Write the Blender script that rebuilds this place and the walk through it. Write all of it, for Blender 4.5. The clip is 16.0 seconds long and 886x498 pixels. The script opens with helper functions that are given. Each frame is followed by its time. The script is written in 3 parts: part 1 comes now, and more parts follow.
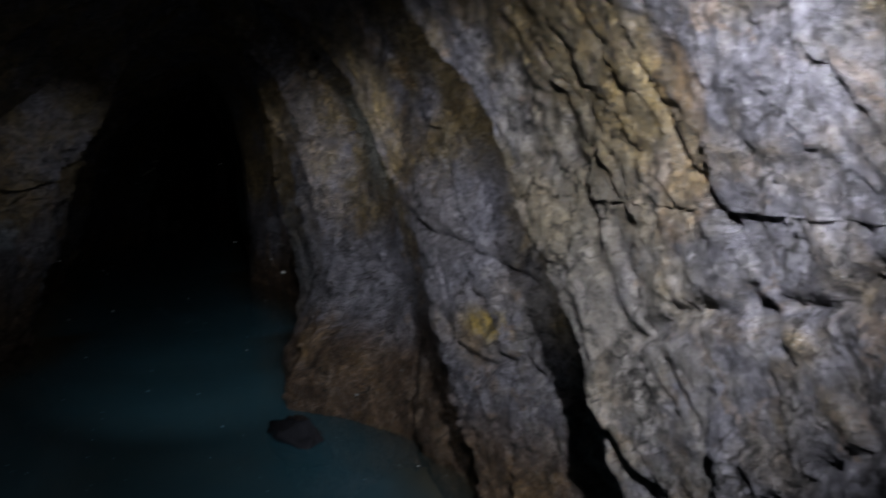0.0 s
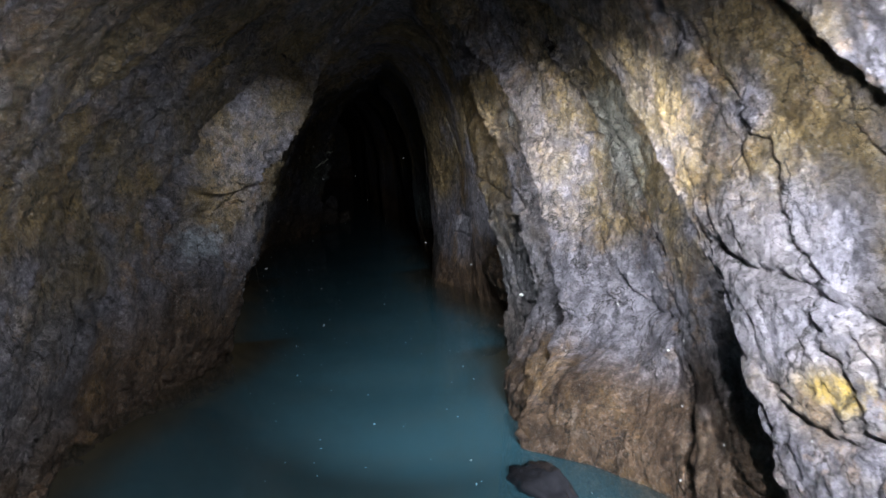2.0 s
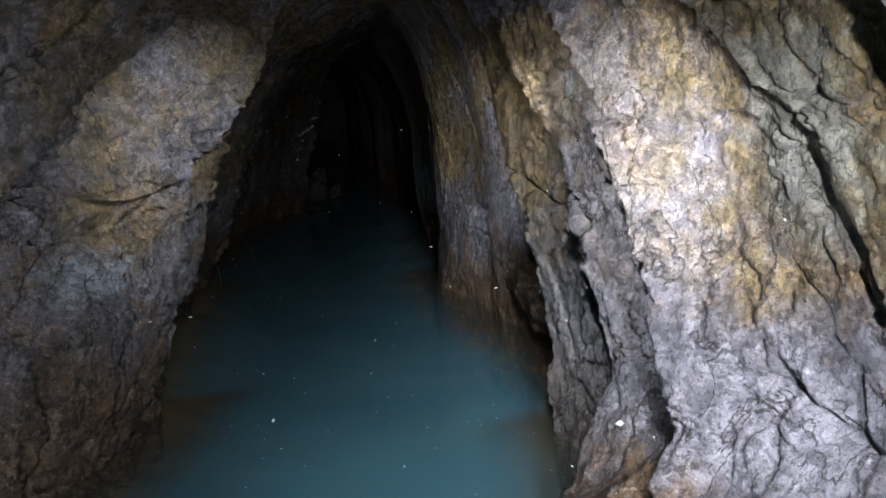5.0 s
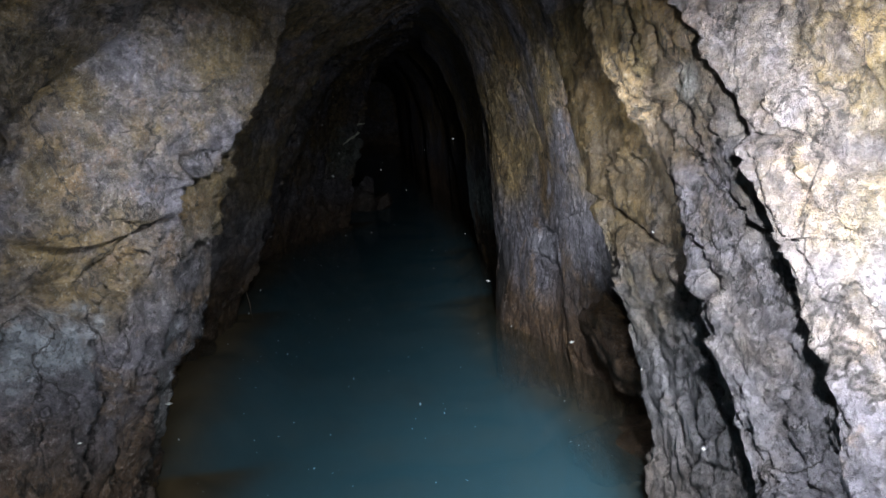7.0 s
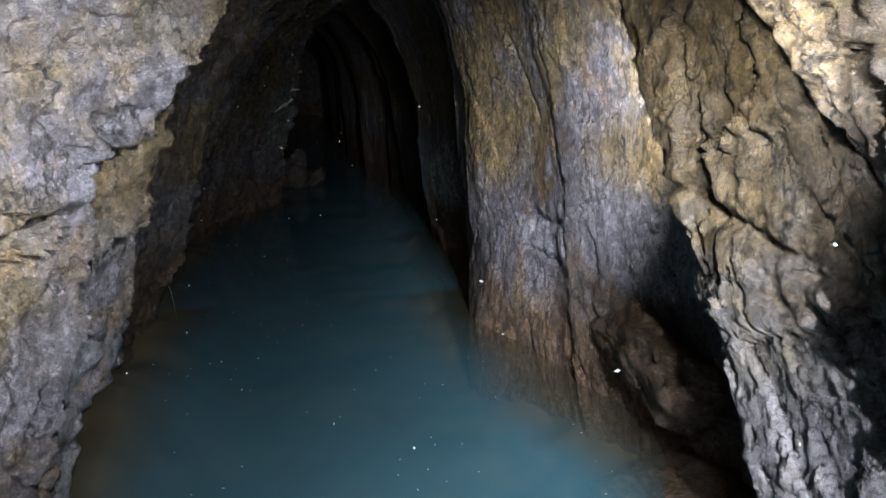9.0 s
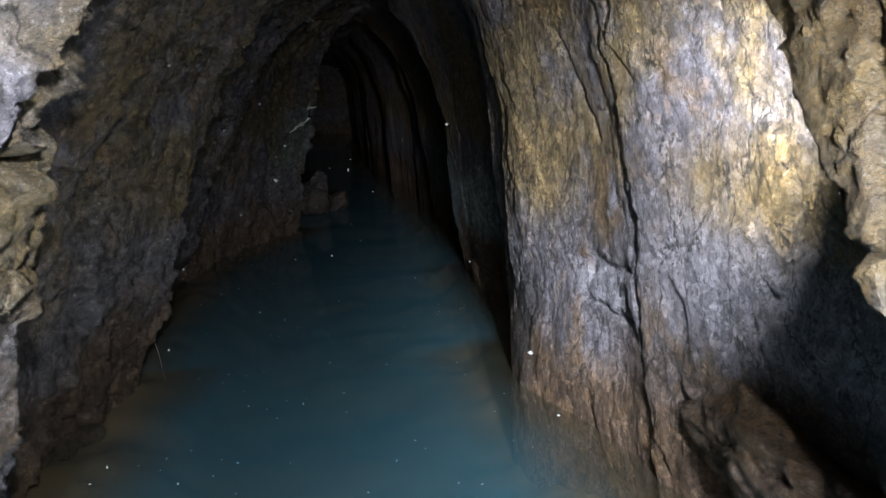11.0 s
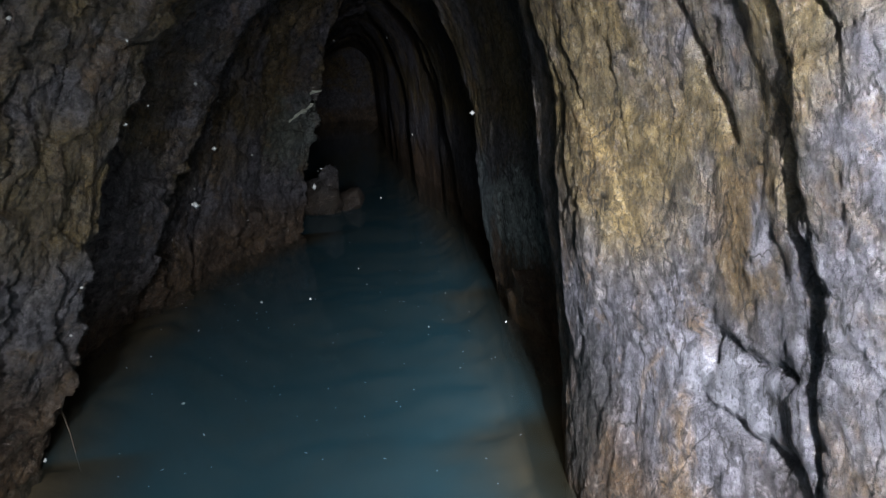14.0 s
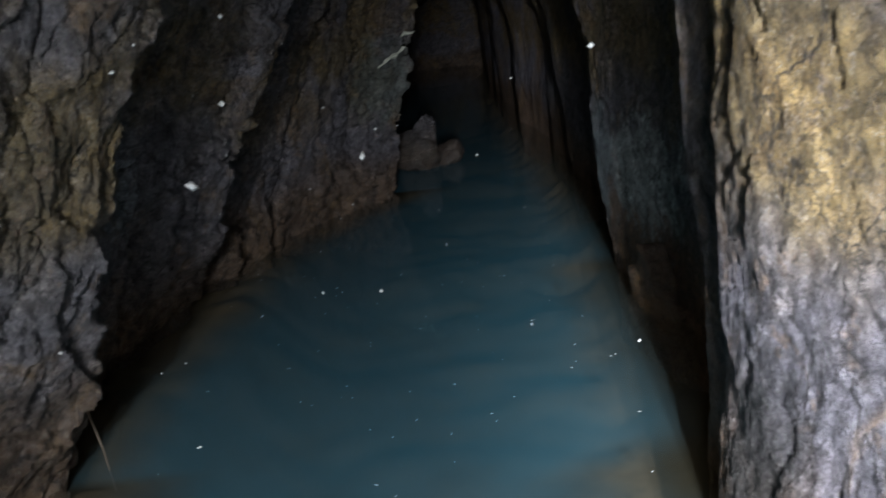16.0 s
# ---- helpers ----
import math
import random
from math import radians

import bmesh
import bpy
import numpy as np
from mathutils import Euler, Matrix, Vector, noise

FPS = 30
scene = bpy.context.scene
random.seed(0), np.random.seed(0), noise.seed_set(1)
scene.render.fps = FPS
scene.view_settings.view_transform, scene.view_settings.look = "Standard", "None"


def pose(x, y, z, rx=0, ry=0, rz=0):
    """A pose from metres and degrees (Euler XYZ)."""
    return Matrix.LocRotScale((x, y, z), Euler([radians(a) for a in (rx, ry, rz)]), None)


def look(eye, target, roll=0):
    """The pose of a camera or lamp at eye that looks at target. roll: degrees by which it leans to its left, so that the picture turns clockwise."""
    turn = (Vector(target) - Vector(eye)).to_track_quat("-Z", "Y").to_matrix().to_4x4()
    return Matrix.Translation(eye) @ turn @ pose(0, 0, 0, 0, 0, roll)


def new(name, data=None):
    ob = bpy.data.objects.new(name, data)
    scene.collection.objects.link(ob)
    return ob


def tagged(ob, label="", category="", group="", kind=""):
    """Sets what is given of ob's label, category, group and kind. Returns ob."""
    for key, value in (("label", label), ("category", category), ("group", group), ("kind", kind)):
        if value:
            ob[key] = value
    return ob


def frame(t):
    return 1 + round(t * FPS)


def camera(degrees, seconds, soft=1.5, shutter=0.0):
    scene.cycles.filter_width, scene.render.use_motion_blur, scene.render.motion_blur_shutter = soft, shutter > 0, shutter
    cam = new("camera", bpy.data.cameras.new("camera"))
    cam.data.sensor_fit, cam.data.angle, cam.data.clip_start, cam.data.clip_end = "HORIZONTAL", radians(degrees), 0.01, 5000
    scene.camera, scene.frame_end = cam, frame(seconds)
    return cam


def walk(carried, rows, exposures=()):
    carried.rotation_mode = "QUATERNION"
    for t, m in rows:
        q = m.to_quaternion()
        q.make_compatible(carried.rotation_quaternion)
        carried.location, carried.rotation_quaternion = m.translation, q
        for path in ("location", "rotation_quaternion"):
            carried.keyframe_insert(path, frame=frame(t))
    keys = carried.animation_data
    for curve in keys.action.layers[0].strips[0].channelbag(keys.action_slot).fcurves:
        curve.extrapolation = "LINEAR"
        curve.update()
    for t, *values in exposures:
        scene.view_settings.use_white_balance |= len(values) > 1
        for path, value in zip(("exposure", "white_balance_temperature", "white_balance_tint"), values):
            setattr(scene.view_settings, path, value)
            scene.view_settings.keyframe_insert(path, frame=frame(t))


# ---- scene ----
cam = camera(56.5, 16.0, soft=1.15, shutter=0.2)
PATH = [
    (0, (-0.264, -0.307, 1.104), (0.438, 1.547, 0.846), -2.1),
    (0.2, (-0.355, -0.329, 1.118), (0.153, 1.582, 0.823), -0.7),
    (0.5, (-0.387, -0.313, 1.147), (-0.019, 1.628, 0.832), -1.8),
    (1, (-0.438, -0.299, 1.207), (-0.222, 1.661, 0.874), -2.4),
    (1.5, (-0.475, -0.156, 1.234), (-0.201, 1.803, 0.941), -2.4),
    (2, (-0.521, 0.250, 1.197), (-0.147, 2.193, 0.913), -2.6),
    (2.5, (-0.558, 0.621, 1.206), (-0.192, 2.556, 0.854), -2.6),
    (3, (-0.563, 0.774, 1.212), (-0.167, 2.680, 0.758), -1.8),
    (3.5, (-0.441, 1.053, 1.210), (-0.034, 2.972, 0.821), -1.7),
    (4, (-0.341, 1.296, 1.241), (0.009, 3.225, 0.842), -2.4),
    (4.2, (-0.321, 1.369, 1.257), (0.026, 3.299, 0.865), -2.5),
    (6.3, (-0.266, 2.258, 1.237), (0.143, 4.179, 0.858), -3.2),
    (6.5, (-0.215, 2.339, 1.257), (0.138, 4.277, 0.912), -3.2),
    (7, (-0.172, 2.410, 1.258), (0.066, 4.360, 0.883), -3.7),
    (7.5, (-0.177, 2.460, 1.244), (0.038, 4.402, 0.820), -4.4),
    (8, (-0.202, 2.612, 1.245), (0.104, 4.544, 0.834), -3.8),
    (8.5, (-0.276, 2.995, 1.177), (0.121, 4.904, 0.733), -2.7),
    (9, (-0.323, 3.149, 1.203), (0.112, 5.050, 0.757), -1.9),
    (9.5, (-0.294, 3.251, 1.219), (0.122, 5.164, 0.807), -1.9),
    (9.7, (-0.262, 3.328, 1.213), (0.136, 5.245, 0.807), -2.1),
    (11.8, (-0.158, 4.146, 1.171), (0.209, 6.069, 0.761), -3.9),
    (12, (-0.190, 4.212, 1.186), (0.220, 6.133, 0.811), -3.8),
    (12.5, (-0.191, 4.322, 1.184), (0.267, 6.233, 0.810), -3.9),
    (13, (-0.079, 4.541, 1.137), (0.345, 6.453, 0.732), -3.9),
    (13.5, (0.034, 4.761, 1.132), (0.346, 6.683, 0.676), -4.0),
    (14, (0.070, 4.912, 1.123), (0.349, 6.843, 0.685), -3.8),
    (14.5, (0.089, 5.105, 1.090), (0.466, 7.006, 0.594), -3.7),
    (15, (0.112, 5.245, 1.092), (0.544, 7.140, 0.617), -3.8),
    (15.5, (0.182, 5.391, 1.087), (0.509, 7.312, 0.637), -5.4),
    (16, (0.161, 5.494, 1.068), (0.169, 7.420, 0.528), -5.9),
]
# the lamp is carried: its light falls off ahead, and the picture is opened up as the walk leaves the brighter start
EXPOSURES = [(0.0, -1.5), (0.5, -0.4), (1.0, 0.45), (2.0, 1.33), (3.0, 1.52), (4.0, 1.81), (6.5, 2.18), (8.0, 2.79), (9.5, 3.41), (12.0, 3.9), (13.5, 4.2), (15.0, 4.55), (16.0, 4.75)]
walk(cam, [(t, look(eye, target, roll)) for t, eye, target, roll in PATH], EXPOSURES)

# ---------------------------------------------------------------- light
world = bpy.data.worlds.new("underground_dark")
world.use_nodes = True
world.node_tree.nodes["Background"].inputs[0].default_value = (0, 0, 0, 1)
world.node_tree.nodes["Background"].inputs[1].default_value = 0.0
scene.world = world

STATIONS = [(-0.12, -0.75), (-0.20, 0.25), (-0.18, 1.25), (-0.10, 2.25), (-0.08, 3.25), (0.02, 4.25), (0.18, 5.2)]


def carried_lamp(eye, aim, cone, power):
    """One part of the walker's lamp at a station of the walk."""
    data = bpy.data.lights.new("carried_lamp", "SPOT")
    data.energy = power
    data.color = (0.86, 0.925, 1.0)
    data.spot_size, data.spot_blend = radians(cone), 1.0
    data.shadow_soft_size = 0.012
    lamp = new("carried_lamp", data)
    lamp.matrix_world = look(eye, aim)
    return lamp


# at each station the lamp shines ahead: out to the nearer wall, out to the farther wall, down to the water, and along the adit; watts
RIGHT_WATTS = (63.9, 232.5, 42.1, 33.0, 28.0, 5.0, 13.5)
LEFT_WATTS = (13.0, 18.0, 32.0, 7.0, 5.0, 11.0, 1.2)
DOWN_WATTS = (23.5, 18.0, 17.3, 46.4, 10.4, 3.2, 0.8)
AHEAD_WATTS = (3.0, 3.0, 2.2, 1.6, 1.2, 1.0, 0.8)
for k, (x, y) in enumerate(STATIONS):
    z = 1.36 - 0.02 * k
    carried_lamp((x + 0.30, y - 0.15, z), (x + 0.84, y + 0.85, 0.85), 75, RIGHT_WATTS[k])
    carried_lamp((x - 0.22, y - 0.15, z), (x - 0.84, y + 0.85, 0.95), 75, LEFT_WATTS[k])
    carried_lamp((x, y, z), (x + 0.10, y + 1.5, 0.0), 50, DOWN_WATTS[k])
    carried_lamp((x + 0.05, y, z + 0.04), (x + 0.25, y + 3.0, 1.30), 90, AHEAD_WATTS[k])


# ---------------------------------------------------------------- materials
class Nodes:
    """A short way to write node trees."""

    def __init__(self, name):
        self.mat = bpy.data.materials.new(name)
        self.mat.use_nodes = True
        self.tree = self.mat.node_tree
        self.bsdf = self.tree.nodes["Principled BSDF"]
        self.out = self.tree.nodes["Material Output"]
        self.place = self.tree.nodes.new("ShaderNodeNewGeometry").outputs["Position"]

    def put(self, socket, value):
        if isinstance(value, bpy.types.NodeSocket):
            self.tree.links.new(value, socket)
        else:
            socket.default_value = value

    def scaled(self, scale):
        n = self.tree.nodes.new("ShaderNodeMapping")
        self.put(n.inputs["Vector"], self.place)
        n.inputs["Scale"].default_value = scale
        return n.outputs[0]

    def noise(self, scale, detail=6.0, rough=0.6, vector=None, distortion=0.0):
        n = self.tree.nodes.new("ShaderNodeTexNoise")
        self.put(n.inputs["Vector"], vector or self.place)
        n.inputs["Scale"].default_value, n.inputs["Detail"].default_value = scale, detail
        n.inputs["Roughness"].default_value, n.inputs["Distortion"].default_value = rough, distortion
        return n.outputs["Fac"]

    def cells(self, scale, vector=None, feature="F1"):
        n = self.tree.nodes.new("ShaderNodeTexVoronoi")
        n.feature = feature
        self.put(n.inputs["Vector"], vector or self.place)
        n.inputs["Scale"].default_value = scale
        return n.outputs

    def math(self, op, a, b=0.0, clamp=False):
        n = self.tree.nodes.new("ShaderNodeMath")
        n.operation, n.use_clamp = op, clamp
        self.put(n.inputs[0], a), self.put(n.inputs[1], b)
        return n.outputs[0]

    def band(self, value, lo, hi):
        """0 below lo, 1 above hi, smooth between."""
        n = self.tree.nodes.new("ShaderNodeMapRange")
        n.interpolation_type = "SMOOTHSTEP"
        self.put(n.inputs[0], value)
        n.inputs[1].default_value, n.inputs[2].default_value = lo, hi
        return n.outputs[0]

    def mix(self, fac, a, b, blend="MIX"):
        n = self.tree.nodes.new("ShaderNodeMix")
        n.data_type, n.blend_type = "RGBA", blend
        self.put(n.inputs[0], fac)
        self.put(n.inputs[6], a if isinstance(a, bpy.types.NodeSocket) else (*a, 1))
        self.put(n.inputs[7], b if isinstance(b, bpy.types.NodeSocket) else (*b, 1))
        return n.outputs[2]

    def ball(self, centre, radii, ragged=0.6, scale=14.0):
        """A ragged patch round a place on the rock: 1 inside, 0 outside."""
        n = self.tree.nodes.new("ShaderNodeVectorMath")
        n.operation = "SUBTRACT"
        self.put(n.inputs[0], self.place)
        n.inputs[1].default_value = centre
        m = self.tree.nodes.new("ShaderNodeVectorMath")
        m.operation = "DIVIDE"
        self.put(m.inputs[0], n.outputs[0])
        m.inputs[1].default_value = radii
        d = self.tree.nodes.new("ShaderNodeVectorMath")
        d.operation = "LENGTH"
        self.put(d.inputs[0], m.outputs[0])
        r = self.math("ADD", d.outputs["Value"], self.math("MULTIPLY", self.math("SUBTRACT", self.noise(scale, 5, 0.65), 0.5), ragged * 4))
        return self.math("SUBTRACT", 1.0, self.band(r, 0.55, 1.25))

    def height(self):
        n = self.tree.nodes.new("ShaderNodeSeparateXYZ")
        self.put(n.inputs[0], self.place)
        return n.outputs["Z"]

    def bump(self, height, strength, distance, normal=None):
        n = self.tree.nodes.new("ShaderNodeBump")
        n.inputs["Strength"].default_value, n.inputs["Distance"].default_value = strength, distance
        self.put(n.inputs["Height"], height)
        if normal:
            self.put(n.inputs["Normal"], normal)
        return n.outputs[0]

    def finish(self, color, rough, normal=None, spec=0.5):
        self.put(self.bsdf.inputs["Base Color"], color if isinstance(color, bpy.types.NodeSocket) else (*color, 1))
        self.put(self.bsdf.inputs["Roughness"], rough)
        self.bsdf.inputs["Specular IOR Level"].default_value = spec
        if normal:
            self.put(self.bsdf.inputs["Normal"], normal)
        return self.mat


def rock_material(name, ochre=0.5, stains_and_shade=(), tone=1.0, tide=0.0):
    """Wet layered gneiss: iron mud at the foot, a lilac-grey band, ochre above, with rust, pale and dark marks."""
    n = Nodes(name)
    z = n.height()
    big, mid = n.noise(1.1, 4, 0.6), n.noise(4.5, 6, 0.65)
    grain = n.noise(95, 5, 0.7)
    crumb = n.noise(26, 7, 0.75)
    level = n.math("ADD", n.math("SUBTRACT", z, tide), n.math("MULTIPLY", n.math("SUBTRACT", big, 0.5), 0.9))
    level = n.math("ADD", level, n.math("MULTIPLY", n.math("SUBTRACT", mid, 0.5), 0.45))
    grey = n.mix(n.band(crumb, 0.35, 0.65), (0.105, 0.095, 0.112), (0.255, 0.236, 0.270))
    tan = n.mix(n.band(crumb, 0.35, 0.68), (0.10, 0.070, 0.038), (0.285, 0.205, 0.105))
    olive = n.mix(n.band(mid, 0.4, 0.65), (0.20, 0.150, 0.080), (0.30, 0.205, 0.085))
    upper = n.mix(n.band(crumb, 0.3, 0.62), tan, olive)
    upper = n.mix(n.band(n.noise(2.3, 6, 0.65), 0.44 - 0.10 * ochre, 0.62 - 0.10 * ochre), grey, upper)
    color = n.mix(n.band(level, 0.52, 0.86), grey, upper)
    mud = n.mix(n.band(mid, 0.35, 0.65), (0.090, 0.055, 0.036), (0.200, 0.125, 0.076))
    color = n.mix(n.math("SUBTRACT", 1.0, n.band(level, 0.16, 0.46)), color, mud)
    rust = n.math("MULTIPLY", n.band(n.noise(3.2, 6, 0.7, None, 0.6), 0.52, 0.70), 0.8)
    color = n.mix(rust, color, n.mix(grain, (0.17, 0.095, 0.045), (0.33, 0.20, 0.07)))
    bloom = n.math("MULTIPLY", n.band(n.noise(10.5, 7, 0.7, None, 0.3), 0.57, 0.63), 0.65)
    color = n.mix(bloom, color, n.mix(mid, (0.30, 0.16, 0.045), (0.24, 0.225, 0.25)))
    pale = n.math("MULTIPLY", n.band(n.noise(7.5, 7, 0.72), 0.58, 0.74), 0.28)
    color = n.mix(pale, color, (0.42, 0.40, 0.38))
    dark = n.math("MULTIPLY", n.band(n.noise(6.0, 8, 0.75), 0.56, 0.74), 0.75)
    color = n.mix(dark, color, (0.045, 0.038, 0.036))
    color = n.mix(1.0, color, (tone, tone, tone), "MULTIPLY")
    for centre, radii, tint, amount, ragged in stains_and_shade:
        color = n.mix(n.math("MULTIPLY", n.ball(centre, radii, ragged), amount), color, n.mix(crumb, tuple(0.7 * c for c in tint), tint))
    fleck = n.noise(150, 3, 0.6)
    color = n.mix(n.math("MULTIPLY", n.band(grain, 0.53, 0.70), 0.38), color, (0.46, 0.43, 0.41))
    color = n.mix(n.math("MULTIPLY", n.band(grain, 0.47, 0.33), 0.82), color, (0.045, 0.038, 0.033))
    color = n.mix(n.math("MULTIPLY", n.band(fleck, 0.60, 0.70), 0.3), color, (0.62, 0.60, 0.57))
    lie = n.tree.nodes.new("ShaderNodeMapping")
    n.put(lie.inputs["Vector"], n.place)
    lie.inputs["Rotation"].default_value, lie.inputs["Scale"].default_value = (radians(28), 0, 0), (1.0, 1.5, 0.75)
    wander = n.noise(3.4, 5, 0.55, lie.outputs[0], 0.4)
    open_joint = n.band(n.math("ABSOLUTE", n.math("SUBTRACT", wander, 0.5)), 0.0, 0.011)
    fine_joint = n.band(n.math("ABSOLUTE", n.math("SUBTRACT", n.noise(8.0, 4, 0.6, lie.outputs[0], 0.5), 0.52)), 0.0, 0.010)
    color = n.mix(n.math("MULTIPLY", n.math("SUBTRACT", 1.0, open_joint), 0.85), color, (0.03, 0.025, 0.022))
    color = n.mix(n.math("MULTIPLY", n.math("SUBTRACT", 1.0, fine_joint), 0.5), color, (0.04, 0.034, 0.03))
    stir = n.tree.nodes.new("ShaderNodeVectorMath")
    stir.operation = "MULTIPLY_ADD"
    shift = n.tree.nodes.new("ShaderNodeTexNoise")
    n.put(shift.inputs["Vector"], n.place)
    shift.inputs["Scale"].default_value, shift.inputs["Detail"].default_value = 16, 4
    n.put(stir.inputs[0], shift.outputs["Color"])
    stir.inputs[1].default_value = (0.09, 0.09, 0.09)
    n.put(stir.inputs[2], n.place)
    chips = [n.cells(k, stir.outputs[0]) for k in (19, 52)]
    for cell, lo, hi in zip(chips, (0.80, 0.62), (1.17, 1.34)):
        part_of = n.tree.nodes.new("ShaderNodeSeparateColor")
        n.put(part_of.inputs[0], cell["Color"])
        gain = n.math("ADD", n.math("MULTIPLY", part_of.outputs[0], hi - lo), lo)
        cell_gain = n.tree.nodes.new("ShaderNodeCombineColor")
        for socket in cell_gain.inputs:
            n.put(socket, gain)
        color = n.mix(1.0, color, cell_gain.outputs[0], "MULTIPLY")
    # each slab of rock has a shade of its own
    own = n.tree.nodes.new("ShaderNodeObjectInfo").outputs["Random"]
    shade = n.tree.nodes.new("ShaderNodeCombineColor")
    for socket, span in zip(shade.inputs, (0.50, 0.48, 0.56)):
        n.put(socket, n.math("ADD", n.math("MULTIPLY", own, span), 1.02 - span / 2))
    color = n.mix(1.0, color, shade.outputs[0], "MULTIPLY")
    n1 = n.bump(n.noise(14, 8, 0.7), 0.5, 0.010)
    n1 = n.bump(chips[0]["Distance"], 0.4, 0.010, n1)
    n1 = n.bump(n.math("MULTIPLY", open_joint, fine_joint), 0.7, 0.012, n1)
    n1 = n.bump(chips[1]["Distance"], 0.8, 0.008, n1)
    n1 = n.bump(n.noise(70, 6, 0.75), 1.0, 0.015, n1)
    n1 = n.bump(n.noise(210, 4, 0.7), 1.0, 0.005, n1)
    rough = n.math("ADD", n.math("MULTIPLY", n.noise(9, 5, 0.6), 0.4), 0.22)
    return n.finish(color, rough, n1, 0.5)


def water_material():
    """Murky teal mine water, still: brown and clearer in the shallows along the rock."""
    n = Nodes("murky_water")
    shoal = n.tree.nodes.new("ShaderNodeAttribute")
    shoal.attribute_name = "shoal"
    ragged = n.math("ADD", shoal.outputs["Fac"], n.math("MULTIPLY", n.math("SUBTRACT", n.noise(3.0, 4, 0.6), 0.5), 0.5), True)
    deep = n.mix(n.noise(0.9, 3, 0.5), (0.038, 0.118, 0.160), (0.052, 0.150, 0.195))
    tint = n.mix(ragged, deep, (0.070, 0.064, 0.042))
    n.bsdf.inputs["IOR"].default_value = 1.33
    n.put(n.bsdf.inputs["Alpha"], n.math("SUBTRACT", 0.72, n.math("MULTIPLY", ragged, 0.40)))
    ripple = n.bump(n.noise(6, 2, 0.4), 0.05, 0.01)
    return n.finish(tint, 0.06, ripple, 0.5)


def silt_material():
    n = Nodes("iron_silt")
    c = n.mix(n.noise(3, 6, 0.6), (0.10, 0.065, 0.03), (0.20, 0.14, 0.065))
    return n.finish(c, 0.9, n.bump(n.noise(18, 6, 0.7), 0.4, 0.02))


def plain(name, lo, hi, scale, rough):
    n = Nodes(name)
    return n.finish(n.mix(n.noise(scale, 5, 0.6), lo, hi), rough, n.bump(n.noise(scale * 3, 5, 0.7), 0.4, 0.003))


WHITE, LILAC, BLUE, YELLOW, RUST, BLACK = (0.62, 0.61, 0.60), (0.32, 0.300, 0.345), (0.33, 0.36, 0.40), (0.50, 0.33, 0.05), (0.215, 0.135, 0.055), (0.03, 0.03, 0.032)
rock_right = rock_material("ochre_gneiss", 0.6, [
    ((0.70, 3.20, 1.12), (0.5, 0.20, 0.22), (0.50, 0.48, 0.42), 0.8, 0.5),
    ((0.70, 3.35, 0.50), (0.5, 0.55, 0.20), LILAC, 0.75, 0.6),
    ((0.65, 1.83, 0.59), (0.2, 0.10, 0.045), YELLOW, 0.95, 0.7),
    ((0.68, 2.05, 0.80), (0.4, 0.36, 0.26), LILAC, 0.8, 0.35),
    ((0.55, 4.13, 1.24), (0.3, 0.05, 0.05), WHITE, 0.8, 0.5),
    ((0.66, 3.95, 0.75), (0.5, 0.50, 0.75), (0.235, 0.212, 0.250), 0.5, 0.5),
    ((0.66, 4.45, 0.3), (0.5, 0.8, 0.45), LILAC, 0.55, 0.5),
    ((0.66, 4.65, 1.15), (0.5, 0.55, 0.42), (0.20, 0.125, 0.045), 0.7, 0.6),
    ((0.66, 1.20, 0.75), (0.5, 0.5, 0.5), (0.46, 0.40, 0.33), 0.5, 0.5),
    ((0.88, 5.55, 0.62), (0.4, 0.55, 0.17), LILAC, 0.8, 0.5),
    ((0.85, 5.50, 0.92), (0.4, 0.40, 0.12), (0.34, 0.22, 0.06), 0.3, 0.6),
    ((0.80, 6.28, 0.485), (0.4, 0.19, 0.09), (0.37, 0.355, 0.40), 0.9, 0.25),
    ((0.84, 6.26, 0.78), (0.4, 0.13, 0.17), RUST, 0.85, 0.5),
    ((0.84, 6.22, 0.80), (0.4, 0.05, 0.08), LILAC, 0.9, 0.7),
    ((0.98, 8.40, 0.46), (0.5, 0.40, 0.20), (0.56, 0.60, 0.58), 1.0, 0.75),
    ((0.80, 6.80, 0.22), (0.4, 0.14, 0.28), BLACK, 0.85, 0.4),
    # shade under the overhang above the boulder, painted as a black band
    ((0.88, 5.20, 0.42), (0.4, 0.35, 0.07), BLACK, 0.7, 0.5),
    ((1.00, 8.95, 0.42), (0.4, 0.24, 0.30), (0.22, 0.27, 0.29), 0.8, 0.6),
])
rock_left = rock_material("brown_gneiss", 0.4, [
    ((-1.1, 4.55, 0.68), (0.4, 0.16, 0.09), BLUE, 0.85, 0.5),
    ((-1.0, 4.95, 0.55), (0.4, 0.12, 0.10), BLUE, 0.7, 0.6),
    ((-0.7, 7.9, 0.62), (0.4, 0.30, 0.16), BLUE, 0.7, 0.6),
    ((-0.9, 5.0, 0.25), (0.4, 0.18, 0.20), BLUE, 0.5, 0.6),
    ((-0.2, 10.7, 0.75), (0.4, 0.40, 0.30), (0.17, 0.20, 0.18), 0.7, 0.5),
], 0.72)
rock_roof = rock_material("roof_gneiss", 0.3, (), 0.8)
rock_mud = rock_material("muddy_stone", 0.4, (), 0.9, 0.45)
# for the far fallen stones: low tone puts their dim light into the colour
rock_dimmed = rock_material("dimmed_wet_stone", 0.2, (), 0.25)
BLACK_WET = plain("black_wet_rock", (0.012, 0.012, 0.015), (0.05, 0.05, 0.06), 22, 0.18)
